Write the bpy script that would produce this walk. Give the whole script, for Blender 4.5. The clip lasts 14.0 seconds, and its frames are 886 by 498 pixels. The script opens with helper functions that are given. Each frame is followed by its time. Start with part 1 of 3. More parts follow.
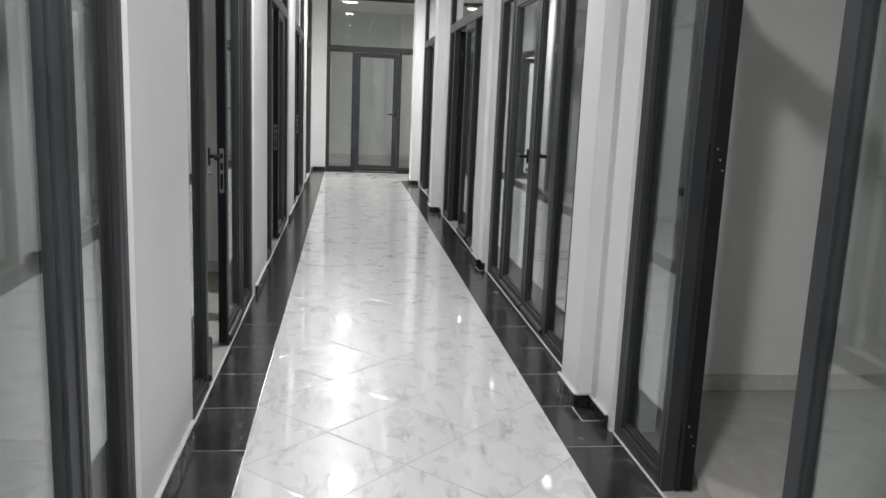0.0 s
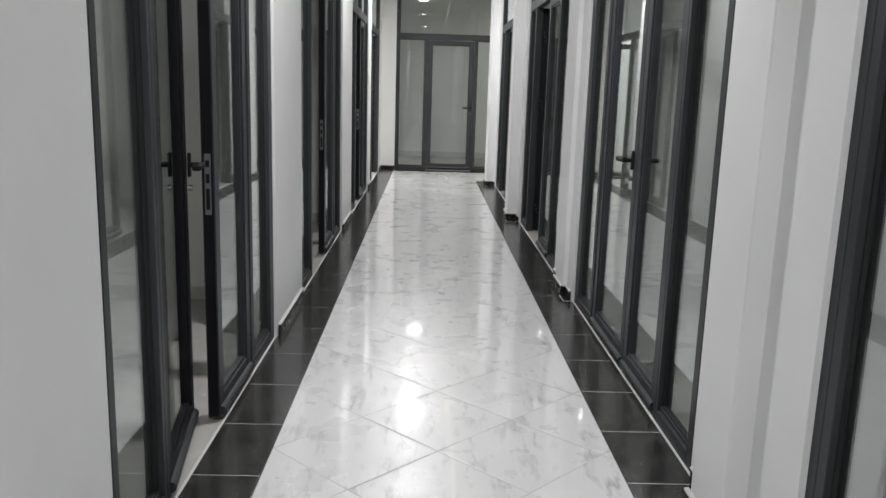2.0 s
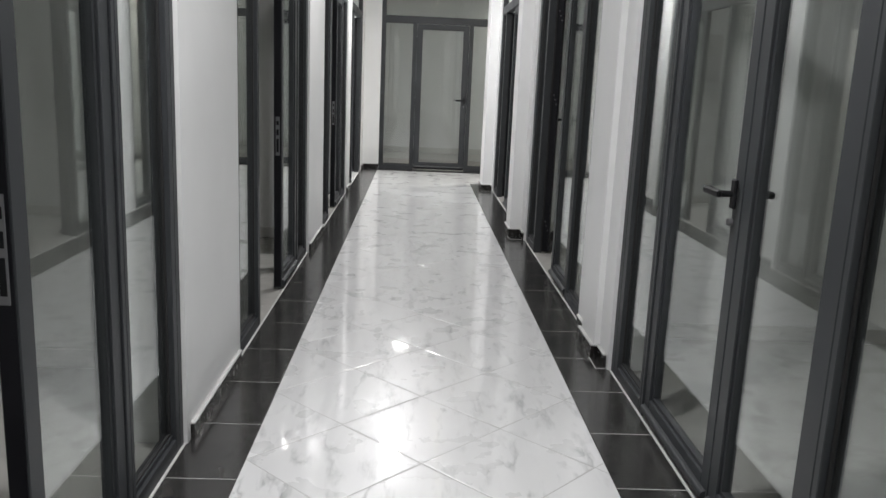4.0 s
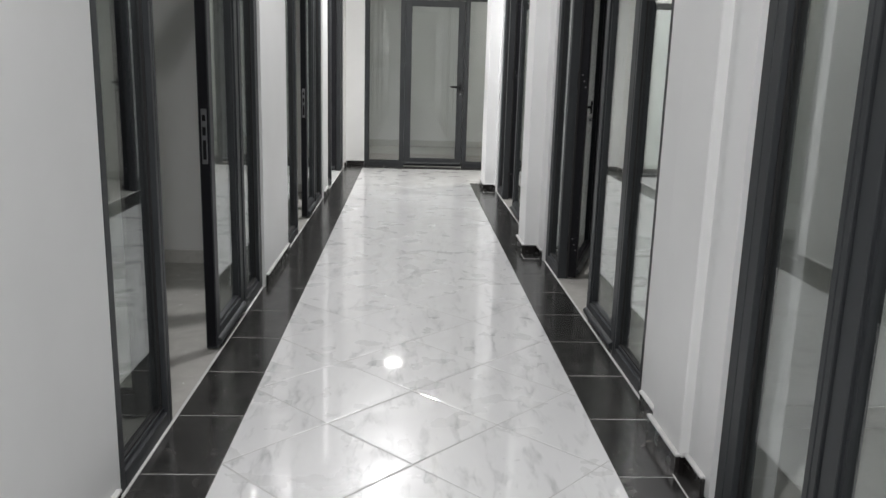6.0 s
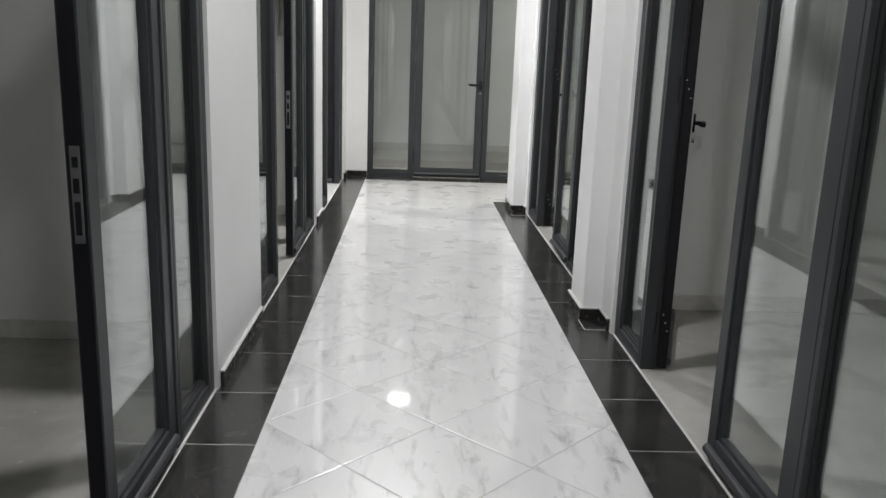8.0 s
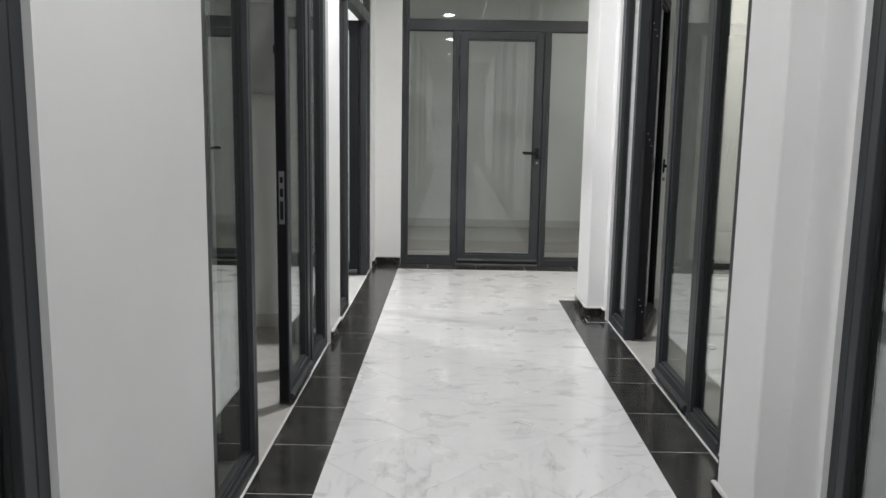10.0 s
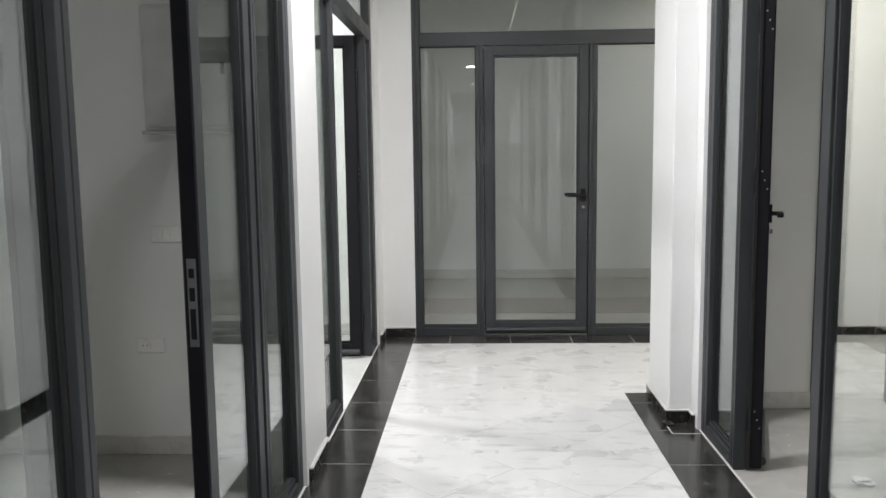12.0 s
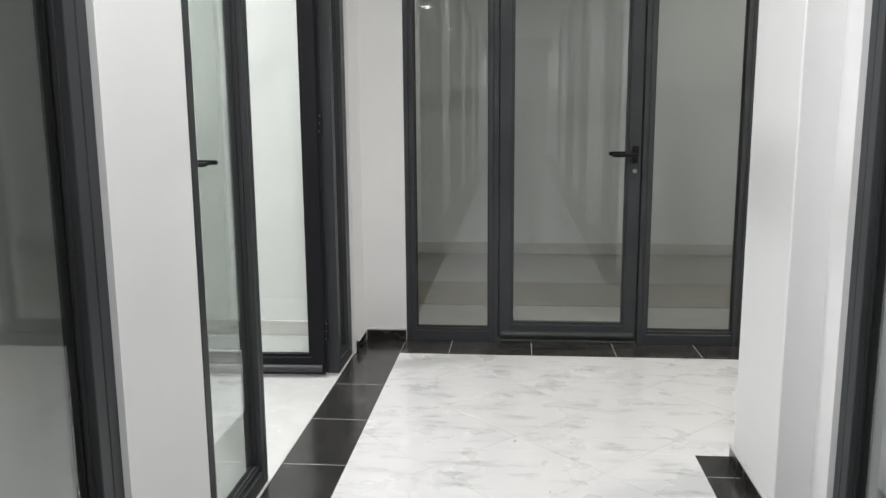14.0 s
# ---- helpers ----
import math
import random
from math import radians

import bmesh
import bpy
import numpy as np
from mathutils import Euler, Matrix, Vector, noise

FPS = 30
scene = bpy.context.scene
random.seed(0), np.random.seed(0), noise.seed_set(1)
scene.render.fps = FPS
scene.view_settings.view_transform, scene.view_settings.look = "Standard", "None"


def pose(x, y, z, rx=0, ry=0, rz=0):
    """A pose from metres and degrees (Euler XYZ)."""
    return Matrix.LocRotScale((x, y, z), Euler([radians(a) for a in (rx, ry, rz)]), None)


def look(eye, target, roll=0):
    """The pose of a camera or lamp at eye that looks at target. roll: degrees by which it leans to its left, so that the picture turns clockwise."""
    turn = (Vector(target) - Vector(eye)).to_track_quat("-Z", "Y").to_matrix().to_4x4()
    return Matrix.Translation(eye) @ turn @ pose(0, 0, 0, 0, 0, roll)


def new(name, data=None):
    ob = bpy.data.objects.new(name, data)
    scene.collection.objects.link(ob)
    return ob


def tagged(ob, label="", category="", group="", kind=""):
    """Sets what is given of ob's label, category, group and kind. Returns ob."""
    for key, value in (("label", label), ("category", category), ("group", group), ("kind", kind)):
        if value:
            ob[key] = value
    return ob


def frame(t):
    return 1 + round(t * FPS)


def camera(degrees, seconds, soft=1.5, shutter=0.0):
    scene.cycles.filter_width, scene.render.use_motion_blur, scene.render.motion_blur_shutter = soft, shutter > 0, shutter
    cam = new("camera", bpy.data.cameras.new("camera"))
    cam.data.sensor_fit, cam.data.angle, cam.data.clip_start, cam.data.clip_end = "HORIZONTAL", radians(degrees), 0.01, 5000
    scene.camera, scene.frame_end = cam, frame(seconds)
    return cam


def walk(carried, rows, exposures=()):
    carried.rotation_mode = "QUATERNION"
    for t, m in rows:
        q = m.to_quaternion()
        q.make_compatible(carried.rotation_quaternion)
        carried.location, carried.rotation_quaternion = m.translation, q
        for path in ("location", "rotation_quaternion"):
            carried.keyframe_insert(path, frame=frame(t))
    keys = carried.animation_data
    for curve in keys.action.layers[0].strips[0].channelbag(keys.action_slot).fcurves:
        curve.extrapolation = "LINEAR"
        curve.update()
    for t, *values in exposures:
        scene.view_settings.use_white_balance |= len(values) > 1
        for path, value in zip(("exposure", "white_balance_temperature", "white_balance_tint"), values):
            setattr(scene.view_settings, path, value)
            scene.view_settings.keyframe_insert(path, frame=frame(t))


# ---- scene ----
cam = camera(57.5, 14.0, soft=1.5)
EXPOSURES = [(0, 0.22), (1, 0.22), (1.5, 0.17), (2, 0.1), (2.5, 0.07), (3, 0.16), (5.5, 0.2), (6, 0.23), (6.5, 0.28), (7, 0.21), (9.5, 0.22),
             (10, 0.04), (10.5, -0.1), (11, -0.14), (11.5, 0), (12, 0.15), (12.5, 0.17), (13, 0.13), (13.5, 0.08), (14, -0.03)]
PATH = [
    (0, (0.039, -0.319, 1.368), (0.283, 1.631, 0.998), 2.40),
    (0.5, (0.095, -0.021, 1.353), (0.294, 1.934, 0.982), 1.78),
    (1, (0.177, 0.297, 1.333), (0.352, 2.252, 0.949), 1.49),
    (1.5, (0.221, 0.558, 1.357), (0.357, 2.516, 0.970), 1.72),
    (2, (0.222, 0.941, 1.324), (0.267, 2.902, 0.934), 1.75),
    (2.5, (0.219, 1.254, 1.328), (0.266, 3.213, 0.932), 2.36),
    (3, (0.246, 1.614, 1.325), (0.306, 3.571, 0.919), 2.35),
    (5.5, (0.204, 3.423, 1.292), (0.295, 5.377, 0.874), 2.61),
    (6, (0.258, 3.794, 1.252), (0.347, 5.743, 0.815), 1.64),
    (6.5, (0.268, 4.203, 1.264), (0.357, 6.150, 0.816), 1.96),
    (7, (0.238, 4.583, 1.273), (0.324, 6.527, 0.813), 2.04),
    (9.5, (0.149, 6.544, 1.287), (0.185, 8.500, 0.872), 1.77),
    (10, (0.138, 6.953, 1.278), (0.120, 8.928, 0.969), 0.95),
    (10.5, (0.122, 7.300, 1.317), (0.111, 9.281, 1.039), 0.83),
    (11, (0.155, 7.685, 1.307), (0.144, 9.672, 1.077), 0.63),
    (11.5, (0.133, 8.038, 1.301), (0.088, 10.024, 1.070), -0.22),
    (12, (0.136, 8.410, 1.315), (0.052, 10.395, 1.084), -0.74),
    (12.5, (0.197, 8.783, 1.264), (0.108, 10.766, 1.021), -0.32),
    (13, (0.184, 9.152, 1.248), (0.051, 11.122, 0.928), 0.43),
    (13.5, (0.198, 9.540, 1.344), (0.042, 11.500, 0.982), 0.21),
    (14, (0.277, 9.915, 1.260), (0.100, 11.877, 0.919), -0.42),
]
walk(cam, [(t, look(eye, target, roll)) for t, eye, target, roll in PATH], EXPOSURES)

# ---- light ----
CEILING = 3.0
world = bpy.data.worlds.new("world")
scene.world = world
world.use_nodes = True
world.node_tree.nodes["Background"].inputs[0].default_value = (0.02, 0.02, 0.022, 1)
world.node_tree.nodes["Background"].inputs[1].default_value = 0.2
COOL, WARM = (1.0, 0.985, 1.0), (1.0, 0.93, 0.84)
LAMPS = [(0.06, -3.2, 42, 0.20, COOL), (0.06, 0.5, 52, 0.20, COOL), (0.06, 4.4, 44, 0.20, COOL), (0.06, 8.2, 28, 0.20, COOL), (0.06, 11.3, 56, 0.20, COOL),
         # unseen lamps at x 2.3, added to brighten the passage and end room
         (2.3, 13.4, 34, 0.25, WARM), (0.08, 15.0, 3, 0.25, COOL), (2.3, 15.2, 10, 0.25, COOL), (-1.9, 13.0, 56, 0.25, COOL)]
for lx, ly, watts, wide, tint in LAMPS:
    light = bpy.data.lights.new("downlight_or_fill_lamp", "AREA")
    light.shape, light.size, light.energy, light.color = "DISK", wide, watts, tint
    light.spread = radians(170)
    new("downlight_or_fill_lamp", light).matrix_world = pose(lx, ly, CEILING - 0.03)


# ---- materials ----
def material(name):
    m = bpy.data.materials.new(name)
    m.use_nodes = True
    n = m.node_tree.nodes
    return m, n, m.node_tree.links, n["Principled BSDF"]


def add(n, kind, **values):
    node = n.new(kind)
    for key, value in values.items():
        node.inputs[key].default_value = value
    return node


def ramp(n, stops):
    r = n.new("ShaderNodeValToRGB")
    r.color_ramp.elements[0].position, r.color_ramp.elements[0].color = stops[0][0], (*stops[0][1], 1)
    r.color_ramp.elements[1].position, r.color_ramp.elements[1].color = stops[-1][0], (*stops[-1][1], 1)
    for p, c in stops[1:-1]:
        e = r.color_ramp.elements.new(p)
        e.color = (*c, 1)
    return r


def bump(n, l, source, strength, distance, bsdf):
    b = add(n, "ShaderNodeBump", Strength=strength, Distance=distance)
    l.new(source, b.inputs["Height"])
    l.new(b.outputs[0], bsdf.inputs["Normal"])


def grey(v):
    return (v, v, v)


def paint(name, colour, rough=0.55, stain=0.05, relief=0.05):
    """Wall paint: faint roller grain, and a wide mottling of dirt."""
    m, n, l, p = material(name)
    at = n.new("ShaderNodeNewGeometry")
    wide = add(n, "ShaderNodeTexNoise", Scale=1.7, Detail=4.0, Roughness=0.6)
    fine = add(n, "ShaderNodeTexNoise", Scale=140.0, Detail=2.0)
    l.new(at.outputs["Position"], wide.inputs["Vector"])
    l.new(at.outputs["Position"], fine.inputs["Vector"])
    r = ramp(n, [(0.3, [c * (1 - stain) for c in colour]), (0.7, colour)])
    l.new(wide.outputs[0], r.inputs[0])
    l.new(r.outputs[0], p.inputs["Base Color"])
    p.inputs["Roughness"].default_value = rough
    bump(n, l, fine.outputs[0], relief, 0.002, p)
    return m


def marble(name, stretch):
    """Polished white porcelain with smudgy grey strokes; each tile takes its own piece of the pattern."""
    m, n, l, p = material(name)
    at, info = n.new("ShaderNodeNewGeometry"), n.new("ShaderNodeObjectInfo")
    shift = n.new("ShaderNodeVectorMath")
    shift.operation = "MULTIPLY_ADD"
    shift.inputs[1].default_value = stretch
    off = add(n, "ShaderNodeCombineXYZ")
    mul = n.new("ShaderNodeMath")
    mul.operation, mul.inputs[1].default_value = "MULTIPLY", 37.0
    l.new(info.outputs["Random"], mul.inputs[0])
    for k in range(3):
        l.new(mul.outputs[0], off.inputs[k])
    l.new(at.outputs["Position"], shift.inputs[0])
    l.new(off.outputs[0], shift.inputs[2])
    warp = add(n, "ShaderNodeTexNoise", Scale=3.0, Detail=3.0, Roughness=0.55)
    l.new(shift.outputs[0], warp.inputs["Vector"])
    mix = n.new("ShaderNodeVectorMath")
    mix.operation = "MULTIPLY_ADD"
    mix.inputs[1].default_value = (0.34, 0.34, 0.34)
    l.new(warp.outputs["Color"], mix.inputs[0])
    l.new(shift.outputs[0], mix.inputs[2])
    # strokes: the slopes of one noise, broken up by another
    vein = add(n, "ShaderNodeTexNoise", Scale=2.2, Detail=3.0, Roughness=0.55)
    l.new(mix.outputs[0], vein.inputs["Vector"])
    edge = n.new("ShaderNodeMath")
    edge.operation, edge.inputs[1].default_value = "SUBTRACT", 0.5
    l.new(vein.outputs[0], edge.inputs[0])
    side = n.new("ShaderNodeMath")
    side.operation = "ABSOLUTE"
    l.new(edge.outputs[0], side.inputs[0])
    line = ramp(n, [(0.0, grey(1.0)), (0.02, grey(0.6)), (0.075, grey(0.0))])
    line.color_ramp.interpolation = "EASE"
    l.new(side.outputs[0], line.inputs[0])
    where = add(n, "ShaderNodeTexNoise", Scale=3.3, Detail=3.0, Roughness=0.6)
    l.new(shift.outputs[0], where.inputs["Vector"])
    keep = ramp(n, [(0.47, grey(0.0)), (0.66, grey(1.0))])
    l.new(where.outputs[0], keep.inputs[0])
    stroke = n.new("ShaderNodeMath")
    stroke.operation = "MULTIPLY"
    l.new(line.outputs[0], stroke.inputs[0])
    l.new(keep.outputs[0], stroke.inputs[1])
    cloud = ramp(n, [(0.2, (0.625, 0.63, 0.63)), (0.8, (0.66, 0.665, 0.66))])
    l.new(warp.outputs[0], cloud.inputs[0])
    veined = n.new("ShaderNodeMixRGB")
    veined.inputs[2].default_value = (0.38, 0.39, 0.39, 1)
    l.new(stroke.outputs[0], veined.inputs[0])
    l.new(cloud.outputs[0], veined.inputs[1])
    l.new(veined.outputs[0], p.inputs["Base Color"])
    smear = add(n, "ShaderNodeTexNoise", Scale=5.0, Detail=4.0)
    l.new(at.outputs["Position"], smear.inputs["Vector"])
    gloss = ramp(n, [(0.3, grey(0.24)), (0.75, grey(0.38))])
    l.new(smear.outputs[0], gloss.inputs[0])
    l.new(gloss.outputs[0], p.inputs["Roughness"])
    p.inputs["IOR"].default_value = 1.5
    p.inputs["Coat Weight"].default_value = 0.8
    p.inputs["Coat Roughness"].default_value = 0.055
    bump(n, l, smear.outputs[0], 0.04, 0.004, p)
    return m


def granite(name, low, high, rough):
    """Dark polished tile with brownish clouds and fine speckle."""
    m, n, l, p = material(name)
    at, info = n.new("ShaderNodeNewGeometry"), n.new("ShaderNodeObjectInfo")
    wide = n.new("ShaderNodeTexNoise")
    wide.noise_dimensions = "4D"
    wide.inputs["Scale"].default_value, wide.inputs["Detail"].default_value, wide.inputs["Distortion"].default_value = 6.0, 6.0, 1.5
    l.new(at.outputs["Position"], wide.inputs["Vector"])
    mul = n.new("ShaderNodeMath")
    mul.operation, mul.inputs[1].default_value = "MULTIPLY", 40.0
    l.new(info.outputs["Random"], mul.inputs[0])
    l.new(mul.outputs[0], wide.inputs["W"])
    r = ramp(n, [(0.35, low), (0.62, [(a + b) / 2 for a, b in zip(low, high)]), (0.72, high)])
    l.new(wide.outputs[0], r.inputs[0])
    l.new(r.outputs[0], p.inputs["Base Color"])
    dust = add(n, "ShaderNodeTexNoise", Scale=22.0, Detail=5.0)
    l.new(at.outputs["Position"], dust.inputs["Vector"])
    g = ramp(n, [(0.3, grey(rough * 0.7)), (0.75, grey(rough * 1.8))])
    l.new(dust.outputs[0], g.inputs[0])
    l.new(g.outputs[0], p.inputs["Roughness"])
    return m


def metal(name, colour, rough, metallic=0.0, gloss=0.5):
    """Powder-coated or bare metal with fine grain and faint streaks."""
    m, n, l, p = material(name)
    at = n.new("ShaderNodeNewGeometry")
    fine = add(n, "ShaderNodeTexNoise", Scale=320.0, Detail=2.0)
    wide = add(n, "ShaderNodeTexNoise", Scale=4.0, Detail=5.0)
    l.new(at.outputs["Position"], fine.inputs["Vector"])
    l.new(at.outputs["Position"], wide.inputs["Vector"])
    r = ramp(n, [(0.3, [c * 0.85 for c in colour]), (0.7, [min(1, c * 1.12) for c in colour])])
    l.new(wide.outputs[0], r.inputs[0])
    l.new(r.outputs[0], p.inputs["Base Color"])
    g = ramp(n, [(0.3, grey(rough * 0.85)), (0.7, grey(rough * 1.2))])
    l.new(wide.outputs[0], g.inputs[0])
    l.new(g.outputs[0], p.inputs["Roughness"])
    p.inputs["Metallic"].default_value = metallic
    p.inputs["Specular IOR Level"].default_value = gloss
    bump(n, l, fine.outputs[0], 0.08, 0.001, p)
    return m


def pane_glass():
    """Grey-tinted, mirror-coated sheet glass: light passes straight through, the surface mirrors by its angle."""
    m, n, l, p = material("tinted_glass")
    n.remove(p)
    clear = n.new("ShaderNodeBsdfTransparent")
    clear.inputs[0].default_value = (0.88, 0.90, 0.89, 1)
    mirror = n.new("ShaderNodeBsdfGlossy")
    mirror.inputs["Color"].default_value = (0.93, 0.95, 0.95, 1)
    mirror.inputs["Roughness"].default_value = 0.012
    angle = n.new("ShaderNodeLayerWeight")
    angle.inputs[0].default_value = 0.5
    steep = n.new("ShaderNodeMath")
    steep.operation, steep.inputs[1].default_value = "POWER", 3.5
    l.new(angle.outputs["Facing"], steep.inputs[0])
    coat = n.new("ShaderNodeMath")
    coat.operation, coat.inputs[1].default_value, coat.inputs[2].default_value = "MULTIPLY_ADD", 0.88, 0.062
    l.new(steep.outputs[0], coat.inputs[0])
    mix = n.new("ShaderNodeMixShader")
    l.new(coat.outputs[0], mix.inputs[0])
    l.new(clear.outputs[0], mix.inputs[1])
    l.new(mirror.outputs[0], mix.inputs[2])
    l.new(mix.outputs[0], n["Material Output"].inputs[0])
    return m


def glow(name, colour, strength):
    m, n, l, p = material(name)
    p.inputs["Emission Color"].default_value = (*colour, 1)
    p.inputs["Emission Strength"].default_value = strength
    return m


WHITE = paint("white_wall_paint", (0.745, 0.75, 0.745), 0.5, 0.06)
ROOM = paint("grey_white_room_paint", (0.82, 0.825, 0.805), 0.6, 0.06)
OVERHEAD = paint("ceiling_paint", (0.84, 0.84, 0.83), 0.7, 0.02)
MARBLE = marble("white_marble_tile", (4.2, 1.15, 1.0))
MARBLE_TURNED = marble("white_marble_tile_turned", (1.1, 4.2, 1.0))
BLACK = granite("black_granite_tile", (0.017, 0.017, 0.0165), (0.062, 0.060, 0.057), 0.15)
SKIRT = granite("dark_skirting_tile", (0.012, 0.011, 0.011), (0.04, 0.036, 0.033), 0.2)
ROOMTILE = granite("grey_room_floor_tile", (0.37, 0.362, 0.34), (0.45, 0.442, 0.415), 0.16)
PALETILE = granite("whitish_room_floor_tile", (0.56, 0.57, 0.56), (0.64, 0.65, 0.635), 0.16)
ROOMSKIRT = granite("beige_room_skirting", (0.56, 0.55, 0.52), (0.64, 0.63, 0.60), 0.25)
ENDTILE = paint("dull_beige_floor", (0.36, 0.345, 0.315), 0.3, 0.18)
ENDBAND = paint("dull_brown_floor", (0.24, 0.215, 0.175), 0.35, 0.2)
GROUT = paint("grey_grout", (0.46, 0.46, 0.45), 0.8, 0.2)
CAULK = paint("white_caulk", (0.60, 0.60, 0.59), 0.6, 0.3)
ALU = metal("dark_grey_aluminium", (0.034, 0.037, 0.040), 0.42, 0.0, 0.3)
# black lock edges, and open leaves darkened in place of shade
DARK = metal("black_edge_shaded_leaf_aluminium", (0.009, 0.009, 0.011), 0.5, 0.0, 0.14)
RUBBER = metal("black_rubber_gasket", (0.012, 0.012, 0.012), 0.7)
HANDLE = metal("black_handle_metal", (0.008, 0.008, 0.009), 0.5, 0.0, 0.2)
STEEL = metal("brushed_steel", (0.27, 0.27, 0.28), 0.4, 1.0)
PLASTIC = metal("white_plastic", (0.86, 0.86, 0.84), 0.35)
PANEL = metal("pale_grey_panel_enamel", (0.58, 0.58, 0.565), 0.4)
GLASS = pane_glass()
LENS = glow("lamp_lens", (1.0, 0.97, 0.93), 13.0)
LENS_DIM = glow("line_lens", (1.0, 0.93, 0.70), 2.5)


# ---- building blocks ----
def block(bm, x0, x1, y0, y1, z0, z1, edge=0.0):
    """A box between two corners, its edges chamfered."""
    made = bmesh.ops.create_cube(bm, size=1.0)["verts"]
    for v in made:
        v.co = Vector(((x0 + x1) / 2 + v.co.x * abs(x1 - x0), (y0 + y1) / 2 + v.co.y * abs(y1 - y0), (z0 + z1) / 2 + v.co.z * abs(z1 - z0)))
    if edge:
        bmesh.ops.bevel(bm, geom=list({e for v in made for e in v.link_edges}), offset=edge, segments=1, affect="EDGES")
    return bm


def boxed(*corners, edge=0.0):
    return block(bmesh.new(), *corners, edge=edge)


def rod(bm, m, radius, length, sides=16, taper=1.0):
    bmesh.ops.create_cone(bm, cap_ends=True, segments=sides, radius1=radius, radius2=radius * taper, depth=length, matrix=m)
    return bm


def mesh_of(name, bm, mat):
    data = bpy.data.meshes.new(name)
    bmesh.ops.recalc_face_normals(bm, faces=bm.faces)
    bm.to_mesh(data)
    bm.free()
    data.materials.append(mat)
    return data


def part(name, bm, mat, parent=None, label=""):
    ob = new(name, mesh_of(name, bm, mat))
    ob.parent = parent
    return tagged(ob, label)


def structure(name, bm, mat, label, category):
    return tagged(part(name, bm, mat), label, category, kind="structure")


def thing(name, label, category, m, group=""):
    ob = new(name)
    ob.empty_display_size = 0.1
    ob.matrix_world = m
    return tagged(ob, label, category, group)


# ---- plan: the corridor runs along y ----
LEFT, RIGHT = -0.55, 1.175          # wall faces
L_FRAME, R_FRAME = -0.565, 1.192    # faces of the glazed partitions
EDGE_L, EDGE_R = -0.32, 0.942       # white floor between the black borders
START, CORNER, FAR = -6.0, 12.78, 14.21
STRIP = 13.966      # the black strip before the end front
DEEP_L, DEEP_R = -3.6, 3.1

L_PARTITIONS = [(-0.06, 2.015), (2.835, 5.07), (5.94, 8.30), (9.21, 11.49), (11.92, 13.93)]
R_PARTITIONS = [(0.635, 2.795), (3.555, 5.96), (6.70, 9.07), (9.88, 12.17)]


def gaps(spans, first, last):
    out, at = [], first
    for a, b in spans:
        out.append((at, a))
        at = b
    return out + [(at, last)]


for i, (a, b) in enumerate(gaps(L_PARTITIONS, START, FAR + 0.2)):
    structure(f"wall_left_{i + 1}", boxed(LEFT - 0.2, LEFT, a, b, 0, CEILING), WHITE, "smooth white painted corridor wall between glazed offices", "wall")
for i, (a, b) in enumerate(gaps(R_PARTITIONS, START, CORNER)):
    structure(f"wall_right_{i + 1}", boxed(RIGHT, RIGHT + 0.2, a, b, 0, CEILING), WHITE, "smooth white painted corridor wall beside a pilaster", "wall")
PILASTERS = [(3.085, 3.355, 1.108), (6.15, 6.44, 1.143), (9.29, 9.60, 1.076), (12.29, 12.74, 1.067)]
for i, (a, b, face) in enumerate(PILASTERS):
    structure(f"wall_pilaster_{i + 1}", boxed(face, RIGHT + 0.1, a, b, 0, CEILING, edge=0.004), WHITE, "white painted pilaster standing proud of the corridor wall", "pilaster")
structure("wall_behind", boxed(LEFT - 0.2, RIGHT + 0.2, START - 0.15, START, 0, CEILING), WHITE, "plain white wall closing the corridor", "wall")
structure("wall_bulkhead", boxed(LEFT, RIGHT, -2.6, -2.4, 2.67, CEILING), WHITE, "white bulkhead across the corridor", "wall")
structure("wall_end_left", boxed(LEFT - 0.001, -0.315, FAR, FAR + 0.2, 0, CEILING), WHITE, "narrow white wall beside the end glass partition", "wall")
structure("wall_passage_right", boxed(3.6, 3.75, CORNER - 0.2, FAR + 0.2, 0, CEILING), WHITE, "white wall closing the side passage", "wall")
structure("wall_passage_end", boxed(1.49, 3.6, FAR, FAR + 0.2, 0, CEILING), WHITE, "white wall at the side of the end partition", "wall")
structure("ceiling", boxed(-4, 4, START - 0.2, 17.4, CEILING, CEILING + 0.12), OVERHEAD, "flat white ceiling with recessed downlights", "ceiling")

# rooms behind the partitions
structure("wall_rooms_left", boxed(DEEP_L - 0.15, DEEP_L, START, 17.2, 0, CEILING), ROOM, "plain pale grey back wall of the offices", "wall")
structure("wall_rooms_right", boxed(DEEP_R, DEEP_R + 0.15, START, CORNER - 0.2, 0, CEILING), ROOM, "plain pale grey back wall of the offices", "wall")
L_DIVIDERS, R_DIVIDERS = [-0.56, 2.585, 5.80, 8.84, 11.85, 14.27], [0.135, 3.285, 6.50, 9.50]
for i, y in enumerate(L_DIVIDERS):
    structure(f"wall_divider_left_{i + 1}", boxed(DEEP_L, LEFT - 0.2, y, y + 0.12, 0, CEILING), ROOM, "plain pale grey wall between two offices", "wall")
    structure(f"baseboard_divider_left_{i + 1}", boxed(DEEP_L, LEFT - 0.2, y - 0.012, y, 0, 0.085, edge=0.003), ROOMSKIRT, "beige tiled baseboard along an office wall", "baseboard")
